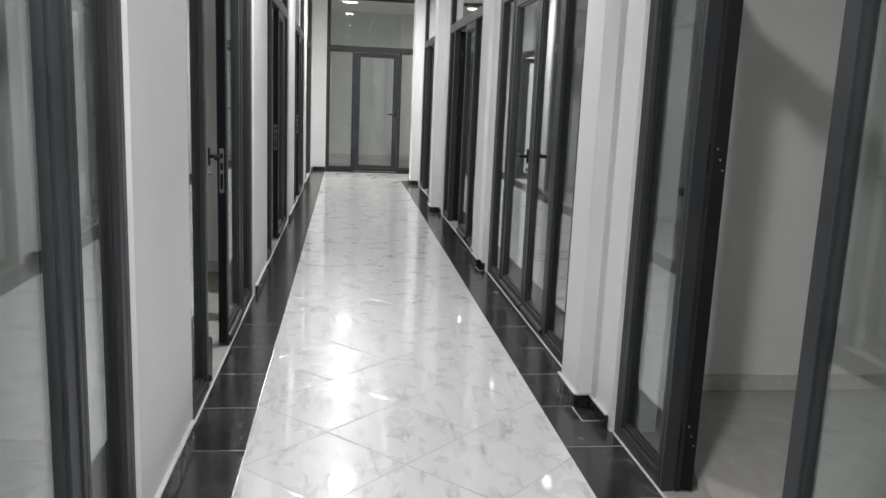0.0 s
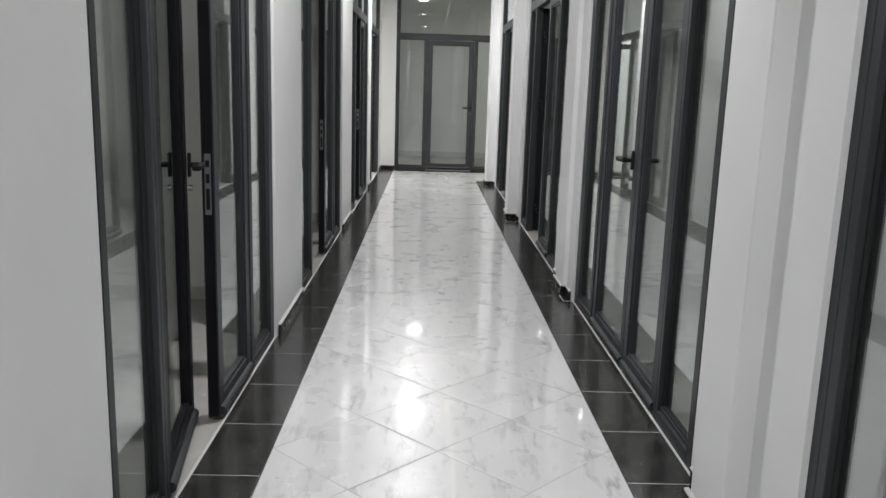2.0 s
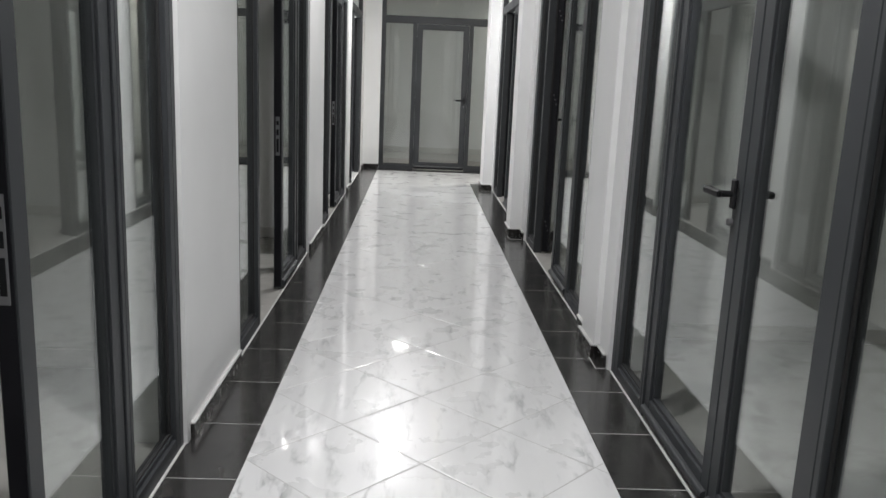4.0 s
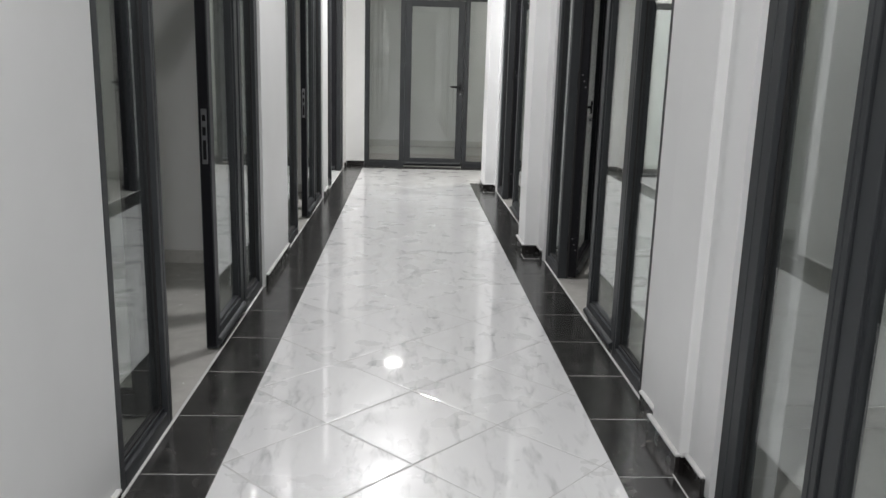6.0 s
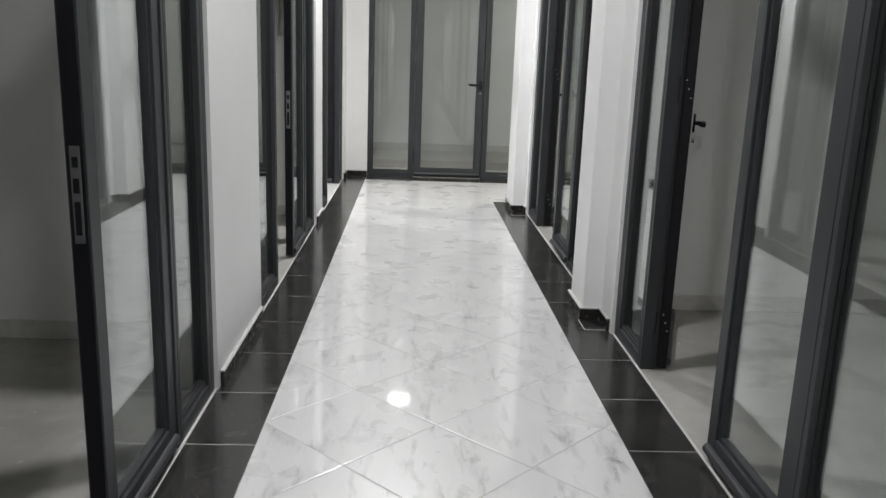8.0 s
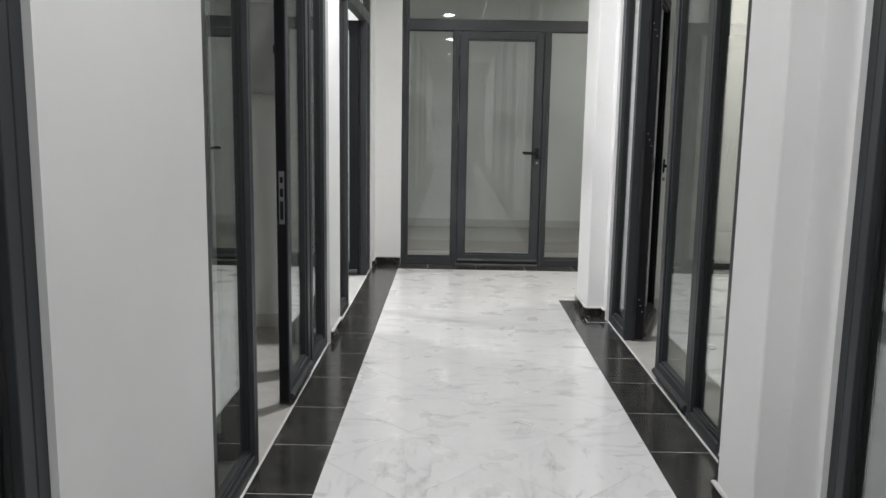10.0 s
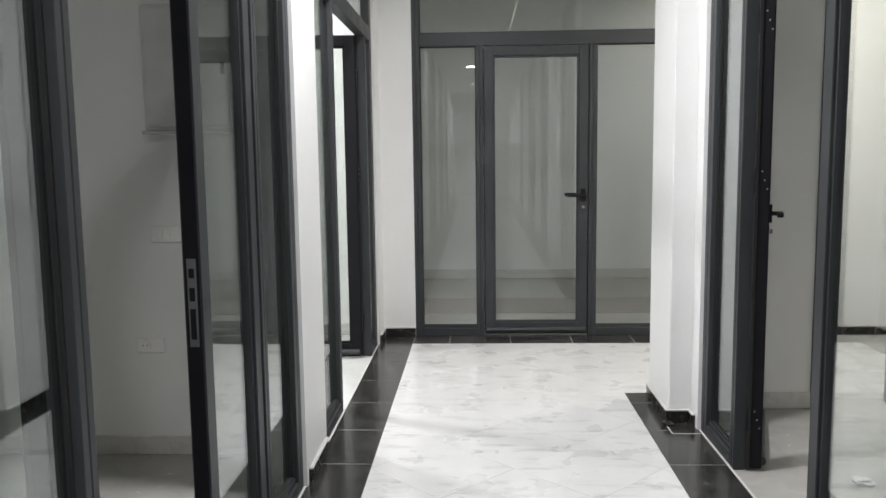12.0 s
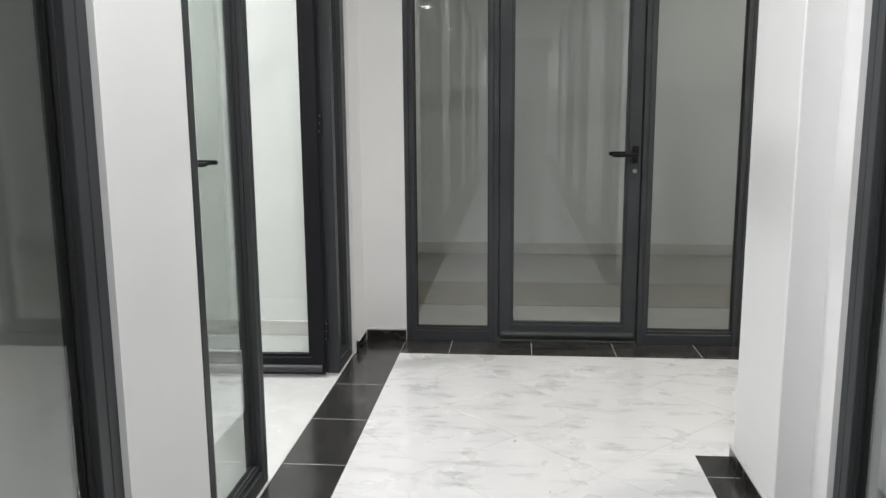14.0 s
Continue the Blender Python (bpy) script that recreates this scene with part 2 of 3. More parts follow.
for i, y in enumerate(R_DIVIDERS):
    structure(f"wall_divider_right_{i + 1}", boxed(RIGHT + 0.2, DEEP_R, y, y + 0.12, 0, CEILING), ROOM, "plain pale grey wall between two offices", "wall")
    structure(f"baseboard_divider_right_{i + 1}", boxed(RIGHT + 0.2, DEEP_R, y - 0.012, y, 0, 0.085, edge=0.003), ROOMSKIRT, "beige tiled baseboard along an office wall", "baseboard")
# the last office opens into the side passage
DOOR0, DOOR1, DOOR_TOP, BACK = 1.835, 2.86, 2.17, CORNER - 0.27
for i, (a, b, c) in enumerate(((RIGHT + 0.2, DOOR0, 0), (DOOR1, 3.6, 0), (DOOR0, DOOR1, DOOR_TOP))):
    structure(f"wall_divider_right_{i + 5}", boxed(a, b, BACK, CORNER, c, CEILING), ROOM, "pale grey wall between the last office and the side passage", "wall")
for i, (a, b) in enumerate(((RIGHT + 0.2, DOOR0), (DOOR1, DEEP_R))):
    structure(f"baseboard_divider_right_{i + 5}", boxed(a, b, BACK - 0.012, BACK, 0, 0.085, edge=0.003), ROOMSKIRT, "beige tiled baseboard along an office wall", "baseboard")
structure("baseboard_rooms_right", boxed(DEEP_R - 0.012, DEEP_R, START, CORNER - 0.3, 0, 0.085, edge=0.003), ROOMSKIRT, "beige tiled baseboard along the office back wall", "baseboard")
structure("baseboard_rooms_left", boxed(DEEP_L, DEEP_L + 0.012, START, FAR + 0.2, 0, 0.085, edge=0.003), ROOMSKIRT, "beige tiled baseboard along the office back wall", "baseboard")
structure("wall_end_room_back", boxed(-1.9, 3.6, 16.95, 17.1, 0, CEILING), ROOM, "plain grey back wall of the end room", "wall")
structure("wall_end_room_left", boxed(-2.05, -1.9, FAR + 0.4, 17.1, 0, CEILING), ROOM, "plain grey side wall of the end room", "wall")
structure("wall_end_room_right", boxed(3.6, 3.75, FAR + 0.2, 17.1, 0, CEILING), ROOM, "plain grey side wall of the end room", "wall")
structure("baseboard_end_room", boxed(-1.9, 3.6, 16.938, 16.95, 0, 0.10, edge=0.003), ROOMSKIRT, "beige tiled baseboard at the back of the end room", "baseboard")

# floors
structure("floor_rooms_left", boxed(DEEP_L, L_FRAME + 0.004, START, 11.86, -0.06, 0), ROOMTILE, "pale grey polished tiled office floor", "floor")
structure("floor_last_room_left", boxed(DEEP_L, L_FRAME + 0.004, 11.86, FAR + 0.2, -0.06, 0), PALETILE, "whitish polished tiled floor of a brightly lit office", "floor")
structure("floor_rooms_right", boxed(R_FRAME - 0.004, DEEP_R + 0.6, START, CORNER - 0.1, -0.06, 0), ROOMTILE, "pale grey polished tiled office floor", "floor")
structure("floor_end_room", boxed(-2, 3.7, FAR + 0.04, 17, -0.06, -0.001), ENDTILE, "dull beige tiled floor of the end room", "floor")
structure("floor_end_band", boxed(-1.9, 3.6, 15.05, 15.75, -0.06, 0.003), ENDBAND, "dull brown tile band across the end room floor", "floor")
floor = structure("floor_corridor", boxed(L_FRAME + 0.004, R_FRAME - 0.004, START, FAR + 0.04, -0.06, -0.0007), GROUT, "white marble-look corridor floor with black granite borders", "floor")
structure("floor_passage", boxed(R_FRAME - 0.004, 3.6, CORNER - 0.1, FAR + 0.04, -0.06, -0.0007), GROUT, "white marble-look floor of the side passage", "floor")


# ---- baseboards of the corridor ----
BOARD, SHORT = 0.058, 0.035     # height; the boards stop short of the glazed fronts


def baseboard(name, x0, x1, y0, y1, bead):
    """Black tile skirting with a white plaster ledge on top."""
    ob = structure(name, boxed(x0, x1, y0, y1, 0, BOARD, edge=0.002), SKIRT, "black tiled baseboard with a white ledge on top", "baseboard")
    part("ledge", boxed(*bead, BOARD, BOARD + 0.010, edge=0.003), CAULK, ob, "white plaster ledge")


for i, (a, b) in enumerate(gaps(L_PARTITIONS, START, FAR)):
    a, b = a + SHORT, b - SHORT
    baseboard(f"baseboard_left_{i + 1}", LEFT, LEFT + 0.014, a, b, (LEFT, LEFT + 0.018, a, b))
k = 0
for a, b in gaps(R_PARTITIONS, START, CORNER):
    a, b = a + SHORT, b - (SHORT if b < CORNER else 0)
    spans, at = [], a
    for p0, p1, face in PILASTERS:
        if a <= p0 < b:
            spans += [(at, p0, RIGHT), (p0 - 0.014, p1 + (0.014 if p1 < CORNER - 0.1 else 0), face)]
            at = p1
    spans.append((at, b, RIGHT))
    for y0, y1, face in spans:
        if y1 - y0 > 0.02:
            k += 1
            baseboard(f"baseboard_right_{k}", face - 0.014, face, y0, y1, (face - 0.018, face, y0, y1))
            if face < RIGHT:
                k += 1
                baseboard(f"baseboard_right_{k}", face, RIGHT - 0.0145, y0, y0 + 0.014, (face, RIGHT - 0.0185, y0 - 0.004, y0 + 0.014))
baseboard("baseboard_end_left", LEFT + 0.0145, -0.317, FAR - 0.014, FAR, (LEFT + 0.0185, -0.317, FAR - 0.018, FAR))
baseboard("baseboard_passage_end", 1.50, 3.6, FAR - 0.014, FAR, (1.50, 3.6, FAR - 0.018, FAR))


# ---- glazed aluminium partitions ----
BAR0, BAR1 = 2.075, 2.165     # the transom bar
DEPTH = 0.06


def pane(name, u0, u1, z0, z1, parent, v=0.03):
    """A sheet of glass with its rubber gasket, in the plane of u and z."""
    glass = part(name, boxed(v - 0.003, v + 0.003, u0 - 0.008, u1 + 0.008, z0 - 0.008, z1 + 0.008), GLASS, parent, "grey-tinted reflective glass")
    glass.visible_shadow = False
    g, bm = 0.007, bmesh.new()
    for w0, w1 in ((v - 0.012, v - 0.004), (v + 0.004, v + 0.012)):
        block(bm, w0, w1, u0, u0 + g, z0, z1)
        block(bm, w0, w1, u1 - g, u1, z0, z1)
        block(bm, w0, w1, u0 + g, u1 - g, z0, z0 + g)
        block(bm, w0, w1, u0 + g, u1 - g, z1 - g, z1)
    part("gasket", bm, RUBBER, glass)
    return glass


def upright(name, u0, u1, z0, z1, parent):
    """A frame profile with a shadow groove along its face."""
    bm = bmesh.new()
    mid = (u0 + u1) / 2
    block(bm, 0, DEPTH, u0, mid - 0.0015, z0, z1, edge=0.002)
    block(bm, 0, DEPTH, mid + 0.0015, u1, z0, z1, edge=0.002)
    block(bm, 0.004, DEPTH - 0.004, mid - 0.003, mid + 0.003, z0, z1)
    return part(name, bm, ALU, parent)


def rail(name, u0, u1, z0, z1, parent, inset=0.0):
    return part(name, boxed(inset, DEPTH - inset, u0, u1, z0, z1, edge=0.002), ALU, parent)


def lever(parent, u, z, towards):
    """Black lever handles on both faces, with a rose and a key cylinder."""
    for face, out in ((-0.004, -1), (DEPTH - 0.006, 1)):
        bm = bmesh.new()
        block(bm, face, face + out * 0.011, u - 0.016, u + 0.016, z - 0.045, z + 0.045, edge=0.004)
        rod(bm, pose(face + out * 0.03, u, z, 0, 90, 0), 0.010, 0.045, 12)
        block(bm, face + out * 0.042, face + out * 0.060, u - 0.012 * towards, u + 0.115 * towards, z - 0.011, z + 0.011, edge=0.005)
        block(bm, face + out * 0.030, face + out * 0.056, u + 0.100 * towards, u + 0.122 * towards, z - 0.010, z + 0.010, edge=0.004)
        h = part("handle", bm, HANDLE, parent, "black lever handle")
        part("keyhole", rod(bmesh.new(), pose(face + out * 0.008, u, z - 0.085, 0, 90, 0), 0.011, 0.014, 14), STEEL, parent, "small steel key cylinder")


def leaf(parent, hinge, length, direction, angle, handle=True, strike=False, top=BAR0):
    """A door leaf from its hinge; direction +1 or -1 along the partition; angle: degrees it stands open into the room."""
    a, b = 0.0005, length - 0.0035
    z0, z1, w = 0.012, top - 0.006, 0.064
    bm = bmesh.new()
    v0, v1 = 0.004, 0.052

    def bar(u0, u1, q0, q1):
        block(bm, v0, v1, min(u0 * direction, u1 * direction), max(u0 * direction, u1 * direction), q0, q1, edge=0.002)
    bar(a, a + w, z0, z1)
    bar(b - w, b, z0, z1)
    bar(a + w, b - w, z0, z0 + 0.085)
    bar(a + w, b - w, z1 - w, z1)
    # glazing beads, set back
    for u0, u1, q0, q1 in ((a + w, a + w + 0.014, z0 + 0.085, z1 - w), (b - w - 0.014, b - w, z0 + 0.085, z1 - w),
                           (a + w + 0.014, b - w - 0.014, z0 + 0.085, z0 + 0.099), (a + w + 0.014, b - w - 0.014, z1 - w - 0.014, z1 - w)):
        block(bm, v0 + 0.010, v1 - 0.010, min(u0 * direction, u1 * direction), max(u0 * direction, u1 * direction), q0, q1)
    # open leaves take the near-black coat: shade on their faces as colour
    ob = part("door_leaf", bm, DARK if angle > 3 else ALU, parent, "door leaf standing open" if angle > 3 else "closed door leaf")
    turn = Matrix.Translation((0.056, 0, 0)) @ Matrix.Rotation(radians(-angle * direction), 4, "Z") @ Matrix.Translation((-0.056, 0, 0))
    ob.matrix_local = Matrix.Translation((0.002, hinge, 0)) @ turn
    lo, hi = sorted(((a + w + 0.014) * direction, (b - w - 0.014) * direction))
    glass = part("pane", boxed(0.025, 0.031, lo - 0.006, hi + 0.006, z0 + 0.093, z1 - w - 0.008), GLASS, ob, "grey-tinted reflective glass")
    glass.visible_shadow = False
    # dark rebate along the edges
    for u in (a, b):
        lo, hi = sorted(((u - 0.0035) * direction, (u + 0.0035) * direction))
        part("edge_strip", boxed(0.009, 0.047, lo, hi, z0 + 0.01, z1 - 0.01), DARK, ob, "black lock edge")
    # half-round weather bar along the foot, on the corridor side
    lo, hi = sorted(((a + 0.012) * direction, (b - 0.012) * direction))
    bm = rod(bmesh.new(), Matrix.Translation((v0, (lo + hi) / 2, z0 + 0.030)) @ Matrix.Rotation(math.pi / 2, 4, "X"), 0.019, hi - lo, 14)
    part("weather_bar", bm, ALU, ob, "half-round bar along the door foot")
    if angle > 3 or not strike:
        for z in (0.22, 1.20, z1 - 0.25):
            bm = rod(bmesh.new(), pose(0.058, a * direction - 0.004 * direction, z), 0.008, 0.10, 12)
            part("hinge", bm, HANDLE, ob, "black hinge")
            for q in (-0.035, 0.0, 0.035):
                part("screw", rod(bmesh.new(), pose(0.026 + q * 0.3, (a - 0.005) * direction, z + q, 90, 0, 0), 0.0035, 0.008, 10), STEEL, ob, "steel hinge screw")
    if handle:
        lever(ob, (b - w / 2) * direction, 1.02, -direction)
    if strike:
        u = b * direction
        bm = bmesh.new()
        block(bm, 0.016, 0.040, u + 0.003 * direction, u + 0.006 * direction, 0.83, 1.06, edge=0.001)
        part("strike_plate", bm, STEEL, ob, "steel strike plate on the lock edge")
        for q0, q1 in ((0.85, 0.93), (0.95, 0.985), (1.01, 1.035)):
            part("latch_hole", boxed(0.021, 0.035, u + 0.0055 * direction, u + 0.0072 * direction, q0, q1), HANDLE, ob)
    return ob


def partition(side, u0, u1, cuts, doors, label, m=None, group="glazed office fronts along the corridor", post=0.085):
    """A glazed front from u0 to u1. cuts: the uprights' middles. doors: (hinge, end, angle, handle, strike); other bays are fixed glass."""
    if m is None:
        # local x runs into the room; on the left side the frame is turned by mirroring u
        m = Matrix.Translation((R_FRAME, 0, 0)) if side > 0 else Matrix.Translation((L_FRAME, 0, 0)) @ Matrix.Rotation(math.pi, 4, "Z")
    f = side
    ob = thing("office_front", label, "office front", m @ Matrix.Translation((0, f * (u0 + u1) / 2, 0)), group)
    mid = (u0 + u1) / 2

    def span(a, b):
        return sorted(((a - mid) * f, (b - mid) * f))
    upright("post", *span(u0, u0 + post), 0, CEILING, ob)
    upright("post", *span(u1 - post, u1), 0, CEILING, ob)
    rail("head", *span(u0 + post, u1 - post), CEILING - 0.05, CEILING, ob)
    rail("transom_bar", *span(u0 + post, u1 - post), BAR0, BAR1, ob, 0.0)
    top = pane("pane", *span(u0 + post, u1 - post), BAR1, CEILING - 0.05, ob)
    edges = [u0 + post] + [e for c in cuts for e in (c - 0.026, c + 0.026)] + [u1 - post]
    for c in cuts:
        upright("mullion", *span(c - 0.026, c + 0.026), 0, BAR0, ob)
    doored = [tuple(sorted(d[:2])) for d in doors]
    for a, b in zip(edges[::2], edges[1::2]):
        if any(d0 < (a + b) / 2 < d1 for d0, d1 in doored):
            continue
        rail("sill", *span(a, b), 0.0, 0.055, ob)
        rail("bead", *span(a, b), 0.055, 0.072, ob, 0.012)
        pane("pane", *span(a, b), 0.072, BAR0, ob)
    for hinge, end, angle, handle, strike in doors:
        if angle > 3:    # unseen rubber strip, added to block light through the hinge gap
            at = (hinge - mid) * f
            part("hinge_gap_strip", boxed(0.050, 0.062, at - 0.011, at + 0.011, 0.01, BAR0), RUBBER, ob)
        d = 1 if (end - hinge) * f > 0 else -1
        leaf(ob, (hinge - mid) * f, abs(end - hinge), d, angle, handle, strike)
    return ob


CLOSED = "dark grey aluminium office front with tinted glass and closed doors"
AJAR = "dark grey aluminium office front with one door ajar"
OPEN = "dark grey aluminium office front with its door wide open"
# left side: fixed bay, active leaf, second leaf, fixed bay
partition(-1, *L_PARTITIONS[0], [0.255, 1.585], [(0.285, 0.925, 0, True, False), (1.555, 0.925, 0, False, True)], CLOSED)
partition(-1, *L_PARTITIONS[1], [3.295, 4.555], [(3.325, 3.965, 9, True, False), (4.525, 3.965, 0, False, True)], AJAR)
partition(-1, *L_PARTITIONS[2], [6.48, 7.84], [(6.51, 7.22, 100, True, False), (7.81, 7.22, 0, False, True)], OPEN)
partition(-1, *L_PARTITIONS[3], [9.79, 11.00], [(9.82, 10.43, 105, True, False), (10.97, 10.43, 0, False, True)], OPEN)
partition(-1, *L_PARTITIONS[4], [12.44, 13.64], [(13.61, 12.95, 88, True, False)], OPEN)
# right side
partition(1, *R_PARTITIONS[0], [0.885, 2.295], [(0.915, 1.535, 0, False, True), (2.265, 1.535, 161, True, False)], OPEN)
partition(1, *R_PARTITIONS[1], [4.075, 5.455], [(4.105, 4.685, 0, False, True), (5.425, 4.685, 0, True, False)], CLOSED, post=0.11)
partition(1, *R_PARTITIONS[2], [7.20, 8.63], [(7.23, 7.81, 0, False, True), (8.60, 7.81, 161, True, False)], OPEN)
partition(1, *R_PARTITIONS[3], [10.35, 11.71], [(10.38, 10.97, 0, False, True), (11.68, 10.97, 161, True, False)], OPEN)
# across the end of the corridor
END = Matrix.Translation((0, FAR, 0)) @ Matrix.Rotation(math.pi / 2, 4, "Z")
partition(-1, -0.315, 1.49, [0.163, 0.962], [(0.193, 0.932, 0, True, False)], "dark grey aluminium glass front with a closed single door", END, post=0.055)

# bare dark frame in the opening between the last office and the side passage
frame_ob = thing("door_frame", "dark grey aluminium frame lining a bare doorway", "door frame", pose(DOOR0, BACK - 0.01, 0))
part("jamb", boxed(0, 0.035, 0, 0.10, 0, DOOR_TOP, edge=0.002), ALU, frame_ob)
part("jamb", boxed(DOOR1 - DOOR0 - 0.035, DOOR1 - DOOR0, 0, 0.10, 0, DOOR_TOP, edge=0.002), ALU, frame_ob)
part("head", boxed(0.035, DOOR1 - DOOR0 - 0.035, 0, 0.10, DOOR_TOP - 0.035, DOOR_TOP, edge=0.002), ALU, frame_ob)
part("mullion", boxed(0.425, 0.515, 0.03, 0.12, 0, DOOR_TOP - 0.035, edge=0.002), ALU, frame_ob)

# white caulk along the feet of the partitions
for a, b in L_PARTITIONS:
    tagged(part("caulk_line", boxed(L_FRAME, L_FRAME + 0.010, a, b, 0, 0.004, edge=0.001), CAULK), "white caulk line at the foot of a glass front", "caulk", kind="structure")
for a, b in R_PARTITIONS:
    tagged(part("caulk_line", boxed(R_FRAME - 0.010, R_FRAME, a, b, 0, 0.004, edge=0.001), CAULK), "white caulk line at the foot of a glass front", "caulk", kind="structure")


# ---- ceiling lamps ----
def downlight(m):
    ob = thing("downlight", "round white recessed ceiling downlight or fill lamp, lit", "ceiling light", m, "downlights")
    bm = bmesh.new()
    rings = []
    for r, z in ((0.078, 0.0), (0.098, 0.0), (0.104, -0.006), (0.096, -0.012), (0.082, -0.010), (0.078, 0.0)):
        rings.append([bm.verts.new((r * math.cos(t * math.tau / 32), r * math.sin(t * math.tau / 32), z)) for t in range(32)])
    for p, q in zip(rings, rings[1:]):
        for t in range(32):
            bm.faces.new((p[t], p[(t + 1) % 32], q[(t + 1) % 32], q[t]))
    part("trim_ring", bm, PLASTIC, ob)
    part("lens", rod(bmesh.new(), pose(0, 0, -0.005), 0.078, 0.008, 32), LENS, ob, "glowing round lens")
    return ob


# the two added fill lamps at x 2.3 get the same fixture
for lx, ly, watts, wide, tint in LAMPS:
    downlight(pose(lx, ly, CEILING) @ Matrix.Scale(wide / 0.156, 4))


# ---- floor tiles ----
def clip(poly, axis, limit, keep_less):
    out = []
    for p, q in zip(poly, poly[1:] + poly[:1]):
        a, b = (limit - p[axis], limit - q[axis]) if keep_less else (p[axis] - limit, q[axis] - limit)
        if a >= 0:
            out.append(p)
        if a * b < 0:
            t = a / (a - b)
            out.append((p[0] + (q[0] - p[0]) * t, p[1] + (q[1] - p[1]) * t))
    return out


dice = random.Random(5)


def slab(poly, top, thick=0.003, tilt=0.0):
    bm = bmesh.new()
    mx, my = sum(p[0] for p in poly) / len(poly), sum(p[1] for p in poly) / len(poly)
    gx, gy = dice.uniform(-tilt, tilt), dice.uniform(-tilt, tilt)

    def lie(x, y):    # tiles are never laid quite level
        return top + (x - mx) * gx + (y - my) * gy
    up = []
    for x, y in poly:    # the glazed rim falls away a little
        k = min(0.4, 0.007 / max(0.001, math.hypot(mx - x, my - y)))
        up.append(bm.verts.new((x + (mx - x) * k, y + (my - y) * k, lie(x, y))))
    low = [bm.verts.new((x, y, lie(x, y) - 0.0006)) for x, y in poly]
    down = [bm.verts.new((x, y, top - thick)) for x, y in poly]
    bm.faces.new(up)
    for i in range(len(poly)):
        j = (i + 1) % len(poly)
        bm.faces.new((up[i], low[i], low[j], up[j]))
        bm.faces.new((low[i], down[i], down[j], low[j]))
    return bm


HALF, JOINT = 0.3058, 0.0028
CX, CY = 0.290, 7.104
for region in ((EDGE_L, EDGE_R, START, CORNER), (EDGE_L, 3.6, CORNER, STRIP - 0.002)):
    x0, x1, y0, y1 = region
    for i in range(-40, 41):
        for j in range(-40, 41):
            cx, cy = CX + (i - j) * HALF, CY + (i + j) * HALF
            if cx < x0 - HALF or cx > x1 + HALF or cy < y0 - HALF or cy > y1 + HALF:
                continue
            r = HALF - (JOINT if cy < 9.3 else JOINT * 0.35)    # laid almost without joints towards the end
            poly = [(cx, cy - r), (cx + r, cy), (cx, cy + r), (cx - r, cy)]
            for axis, limit, less in ((0, x0, False), (0, x1, True), (1, y0, False), (1, y1, True)):
                poly = clip(poly, axis, limit, less) if len(poly) > 2 else []
            if len(poly) > 2:
                part("tile", slab(poly, 0.0, tilt=0.0018), MARBLE if cy < 9.9 else MARBLE_TURNED, floor)
tile_l = mesh_of("border_tile", slab([(L_FRAME + 0.008, 0), (EDGE_L - 0.001, 0), (EDGE_L - 0.001, 0.4280), (L_FRAME + 0.008, 0.4280)], 0.0004), BLACK)
tile_r = mesh_of("border_tile", slab([(EDGE_R + 0.001, 0), (R_FRAME - 0.008, 0), (R_FRAME - 0.008, 0.4280), (EDGE_R + 0.001, 0.4280)], 0.0004), BLACK)
STEP = 0.4325
for mesh, last in ((tile_l, 13.5), (tile_r, CORNER - 0.4)):
    y = 6.55 - 24 * STEP
    while y < last:
        ob = new("border_tile", mesh)
        ob.location.y, ob.parent = y, floor
        y += STEP
    x0, x1 = (L_FRAME + 0.008, EDGE_L - 0.001) if mesh == tile_l else (EDGE_R + 0.001, R_FRAME - 0.008)
    stop = FAR - 0.002 if mesh == tile_l else CORNER
    if stop - y > 0.02:
        part("border_tile", slab([(x0, y), (x1, y), (x1, stop), (x0, stop)], 0.0004), BLACK, floor)
# cut pieces beside the feet of the pilasters, on their bed of grout
for p0, p1, face in PILASTERS:
    x0, x1, y0, y1 = face - 0.018, R_FRAME - 0.010, p0 - 0.17, p0 - 0.016
    part("grout_bed", slab([(x0 - 0.004, y0 - 0.004), (x1, y0 - 0.004), (x1, y1), (x0 - 0.004, y1)], 0.0022), GROUT, floor)
    part("border_tile", slab([(x0, y0), (x1, y0), (x1, y1), (x0, y1)], 0.0034), BLACK, floor)
cuts = [EDGE_L, -0.062, 0.3705, 0.803, 1.2355, 1.49]
for x0, x1 in zip(cuts, cuts[1:]):
    part("border_tile", slab([(x0 + 0.001, STRIP), (x1 - 0.002, STRIP), (x1 - 0.002, FAR + 0.02), (x0 + 0.001, FAR + 0.02)], 0.0004), BLACK, floor)


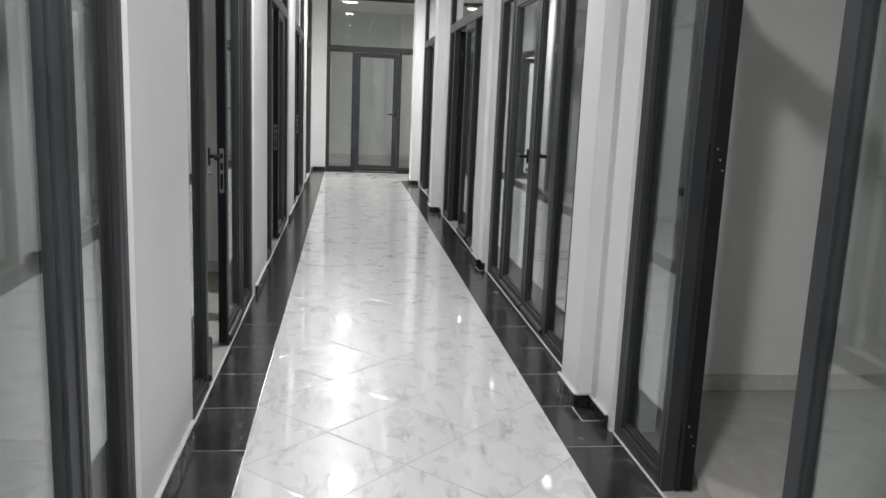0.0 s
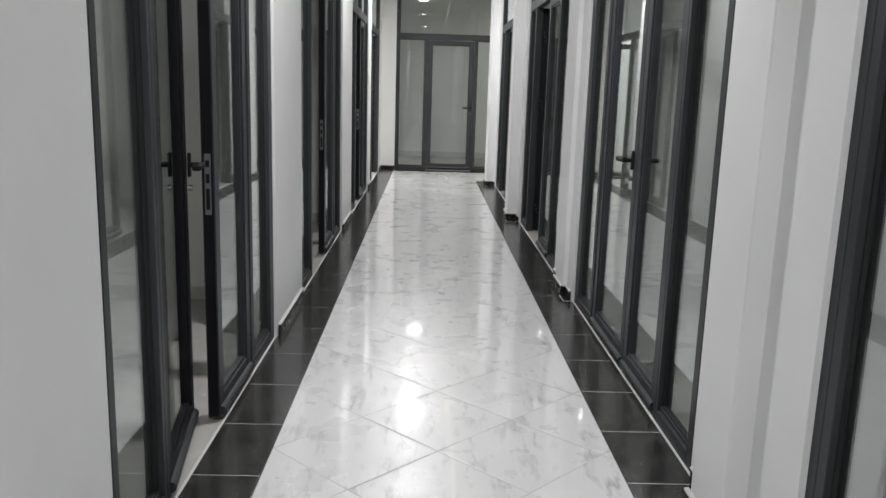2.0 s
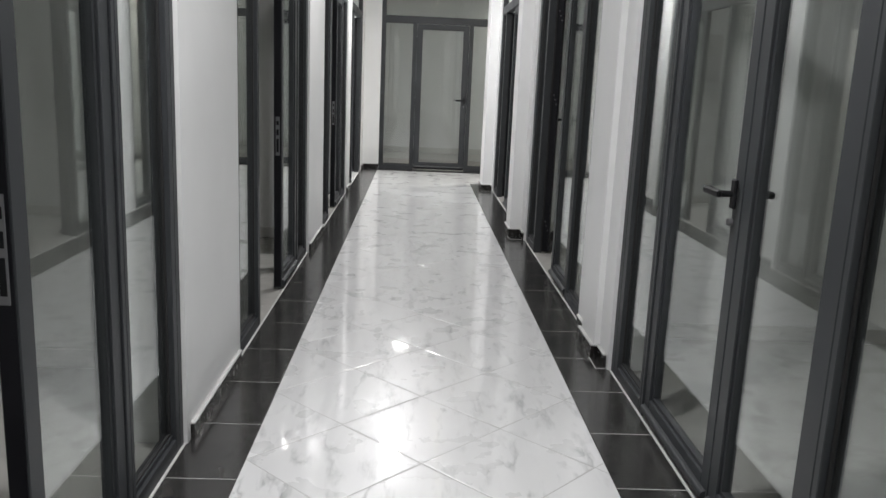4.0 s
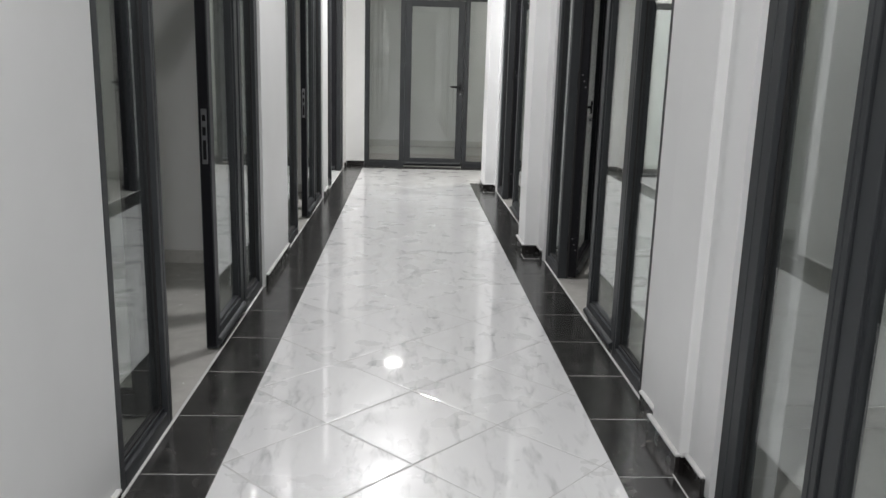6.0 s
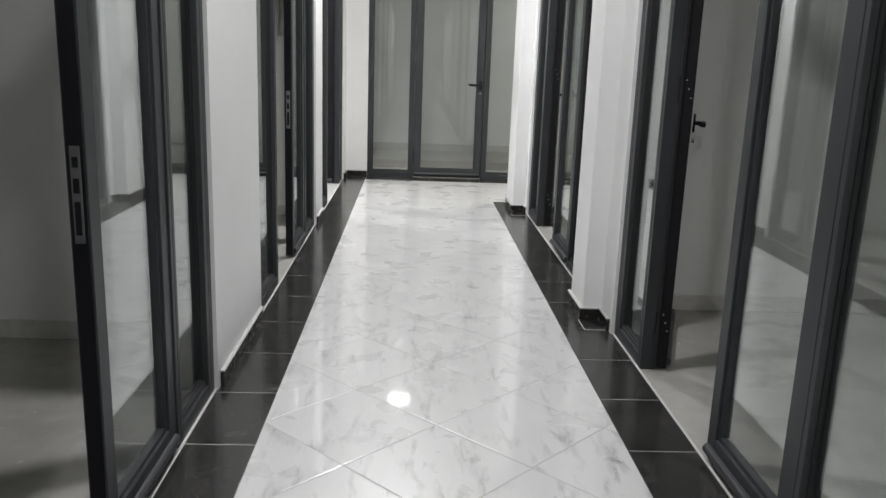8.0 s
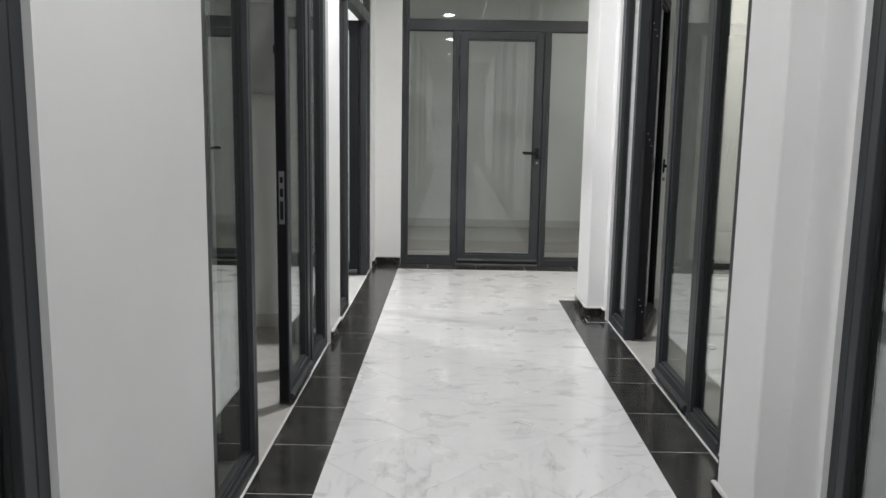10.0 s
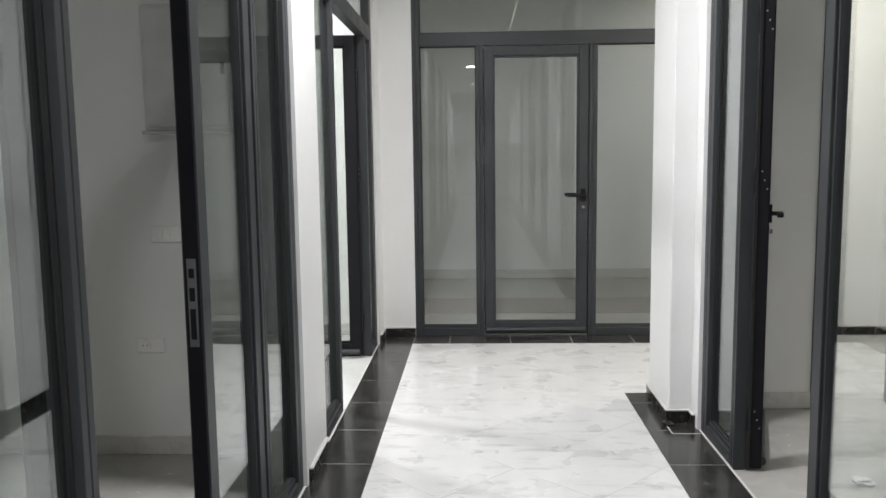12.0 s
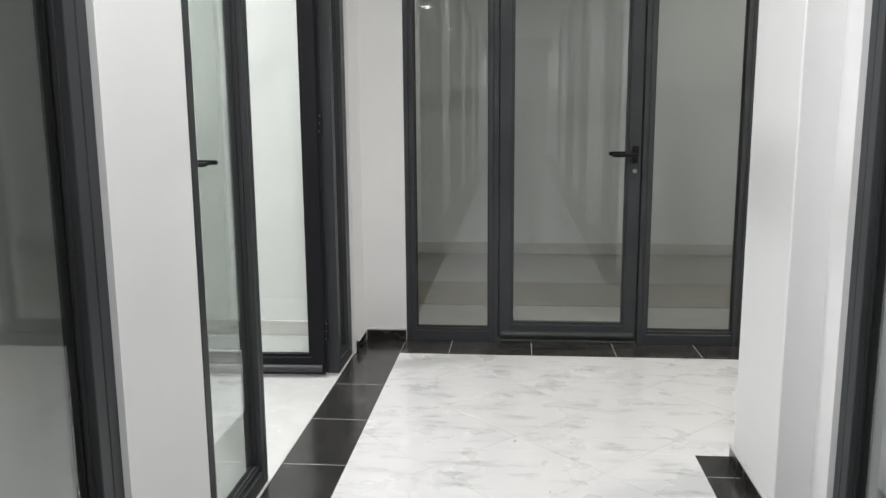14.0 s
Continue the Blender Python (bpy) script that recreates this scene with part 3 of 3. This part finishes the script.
# ---- small things ----
def cover_plate(x, z, w, h, label, sockets):
    """A wall plate on the office wall, with rockers or a round socket."""
    ob = thing("cover_plate", label, "wall plate", pose(x, 11.85, z), "wall plates")
    part("plate", boxed(-w / 2, w / 2, -0.011, 0.001, -h / 2, h / 2, edge=0.004), PLASTIC, ob)
    if sockets:
        part("socket", rod(bmesh.new(), pose(-0.02, -0.012, 0, 90, 0, 0), 0.022, 0.008, 20), PLASTIC, ob, "round power socket")
        for dx in (-0.009, 0.009):
            part("pin_hole", rod(bmesh.new(), pose(-0.02 + dx, -0.0165, 0, 90, 0, 0), 0.0028, 0.002, 10), HANDLE, ob)
    else:
        for dx in (-0.032, 0.0, 0.032):
            part("rocker", boxed(dx - 0.014, dx + 0.014, -0.016, -0.010, -0.024, 0.024, edge=0.002), PLASTIC, ob)


cover_plate(-1.205, 0.99, 0.145, 0.072, "white plastic light switch plate on a grey wall", False)
cover_plate(-1.305, 0.50, 0.125, 0.072, "white plastic power socket plate low on a wall", True)

panel = thing("electrical_panel", "white metal electrical panel box fixed to an office wall", "electrical panel", pose(-1.06, 11.85, 1.43))
part("body", boxed(-0.19, 0.19, -0.075, 0.001, 0, 0.52, edge=0.006), PANEL, panel)
part("door", boxed(-0.175, 0.175, -0.083, -0.074, 0.018, 0.505, edge=0.004), PANEL, panel)
part("latch", boxed(0.145, 0.160, -0.090, -0.082, 0.23, 0.28, edge=0.003), HANDLE, panel, "black latch")
part("lip", boxed(-0.20, 0.20, -0.088, 0.001, -0.014, 0.0, edge=0.003), PANEL, panel)

# crumpled scrap of packing film by the last pilaster, and crumbs on the floor
bm = bmesh.new()
bmesh.ops.create_icosphere(bm, subdivisions=3, radius=0.022)
for v in bm.verts:
    k = 1 + 0.75 * noise.noise(v.co * 60) + 0.35 * noise.noise(v.co * 150)
    v.co = Vector((v.co.x * k * 1.35, v.co.y * k * 0.8, max(0.0, (v.co.z * k + 0.03) * 0.42)))
tagged(part("film_scrap", bm, SKIRT), "crumpled scrap of dark shiny film on black tiles", "litter").matrix_world = pose(1.055, 12.235, 0.0005)
for cx, cy, r in ((0.283, 12.86, 0.006), (0.50, 12.86, 0.005), (0.40, 12.45, 0.004)):
    bm = bmesh.new()
    bmesh.ops.create_icosphere(bm, subdivisions=2, radius=r)
    for v in bm.verts:
        v.co *= 1 + 0.5 * noise.noise(v.co * 300)
        v.co.z = max(0.0, v.co.z * 0.6 + r * 0.4)
    tagged(part("plaster_crumb", bm, CAULK), "tiny crumb of white plaster on the floor", "litter", "plaster crumbs").matrix_world = pose(cx, cy, 0)

bm = bmesh.new()
bmesh.ops.create_icosphere(bm, subdivisions=3, radius=0.03)
for v in bm.verts:
    k = 1 + 0.8 * noise.noise(v.co * 45) + 0.4 * noise.noise(v.co * 120)
    v.co = Vector((v.co.x * k * 1.3, v.co.y * k, max(0.0, (v.co.z * k + 0.03) * 0.4)))
tagged(part("paper_scrap", bm, CAULK), "crumpled scrap of pale paper on an office floor", "litter").matrix_world = pose(1.66, 11.54, 0.0)

# slim light line along the ceiling
strip = thing("linear_light", "slim white linear ceiling light, lit", "ceiling light", pose(0.60, 9.0, CEILING))
part("housing", boxed(-0.022, 0.022, -3.4, 3.4, -0.012, 0.0, edge=0.002), PLASTIC, strip)
part("diffuser", boxed(-0.010, 0.010, -3.39, 3.39, -0.016, -0.011), LENS_DIM, strip, "glowing diffuser")
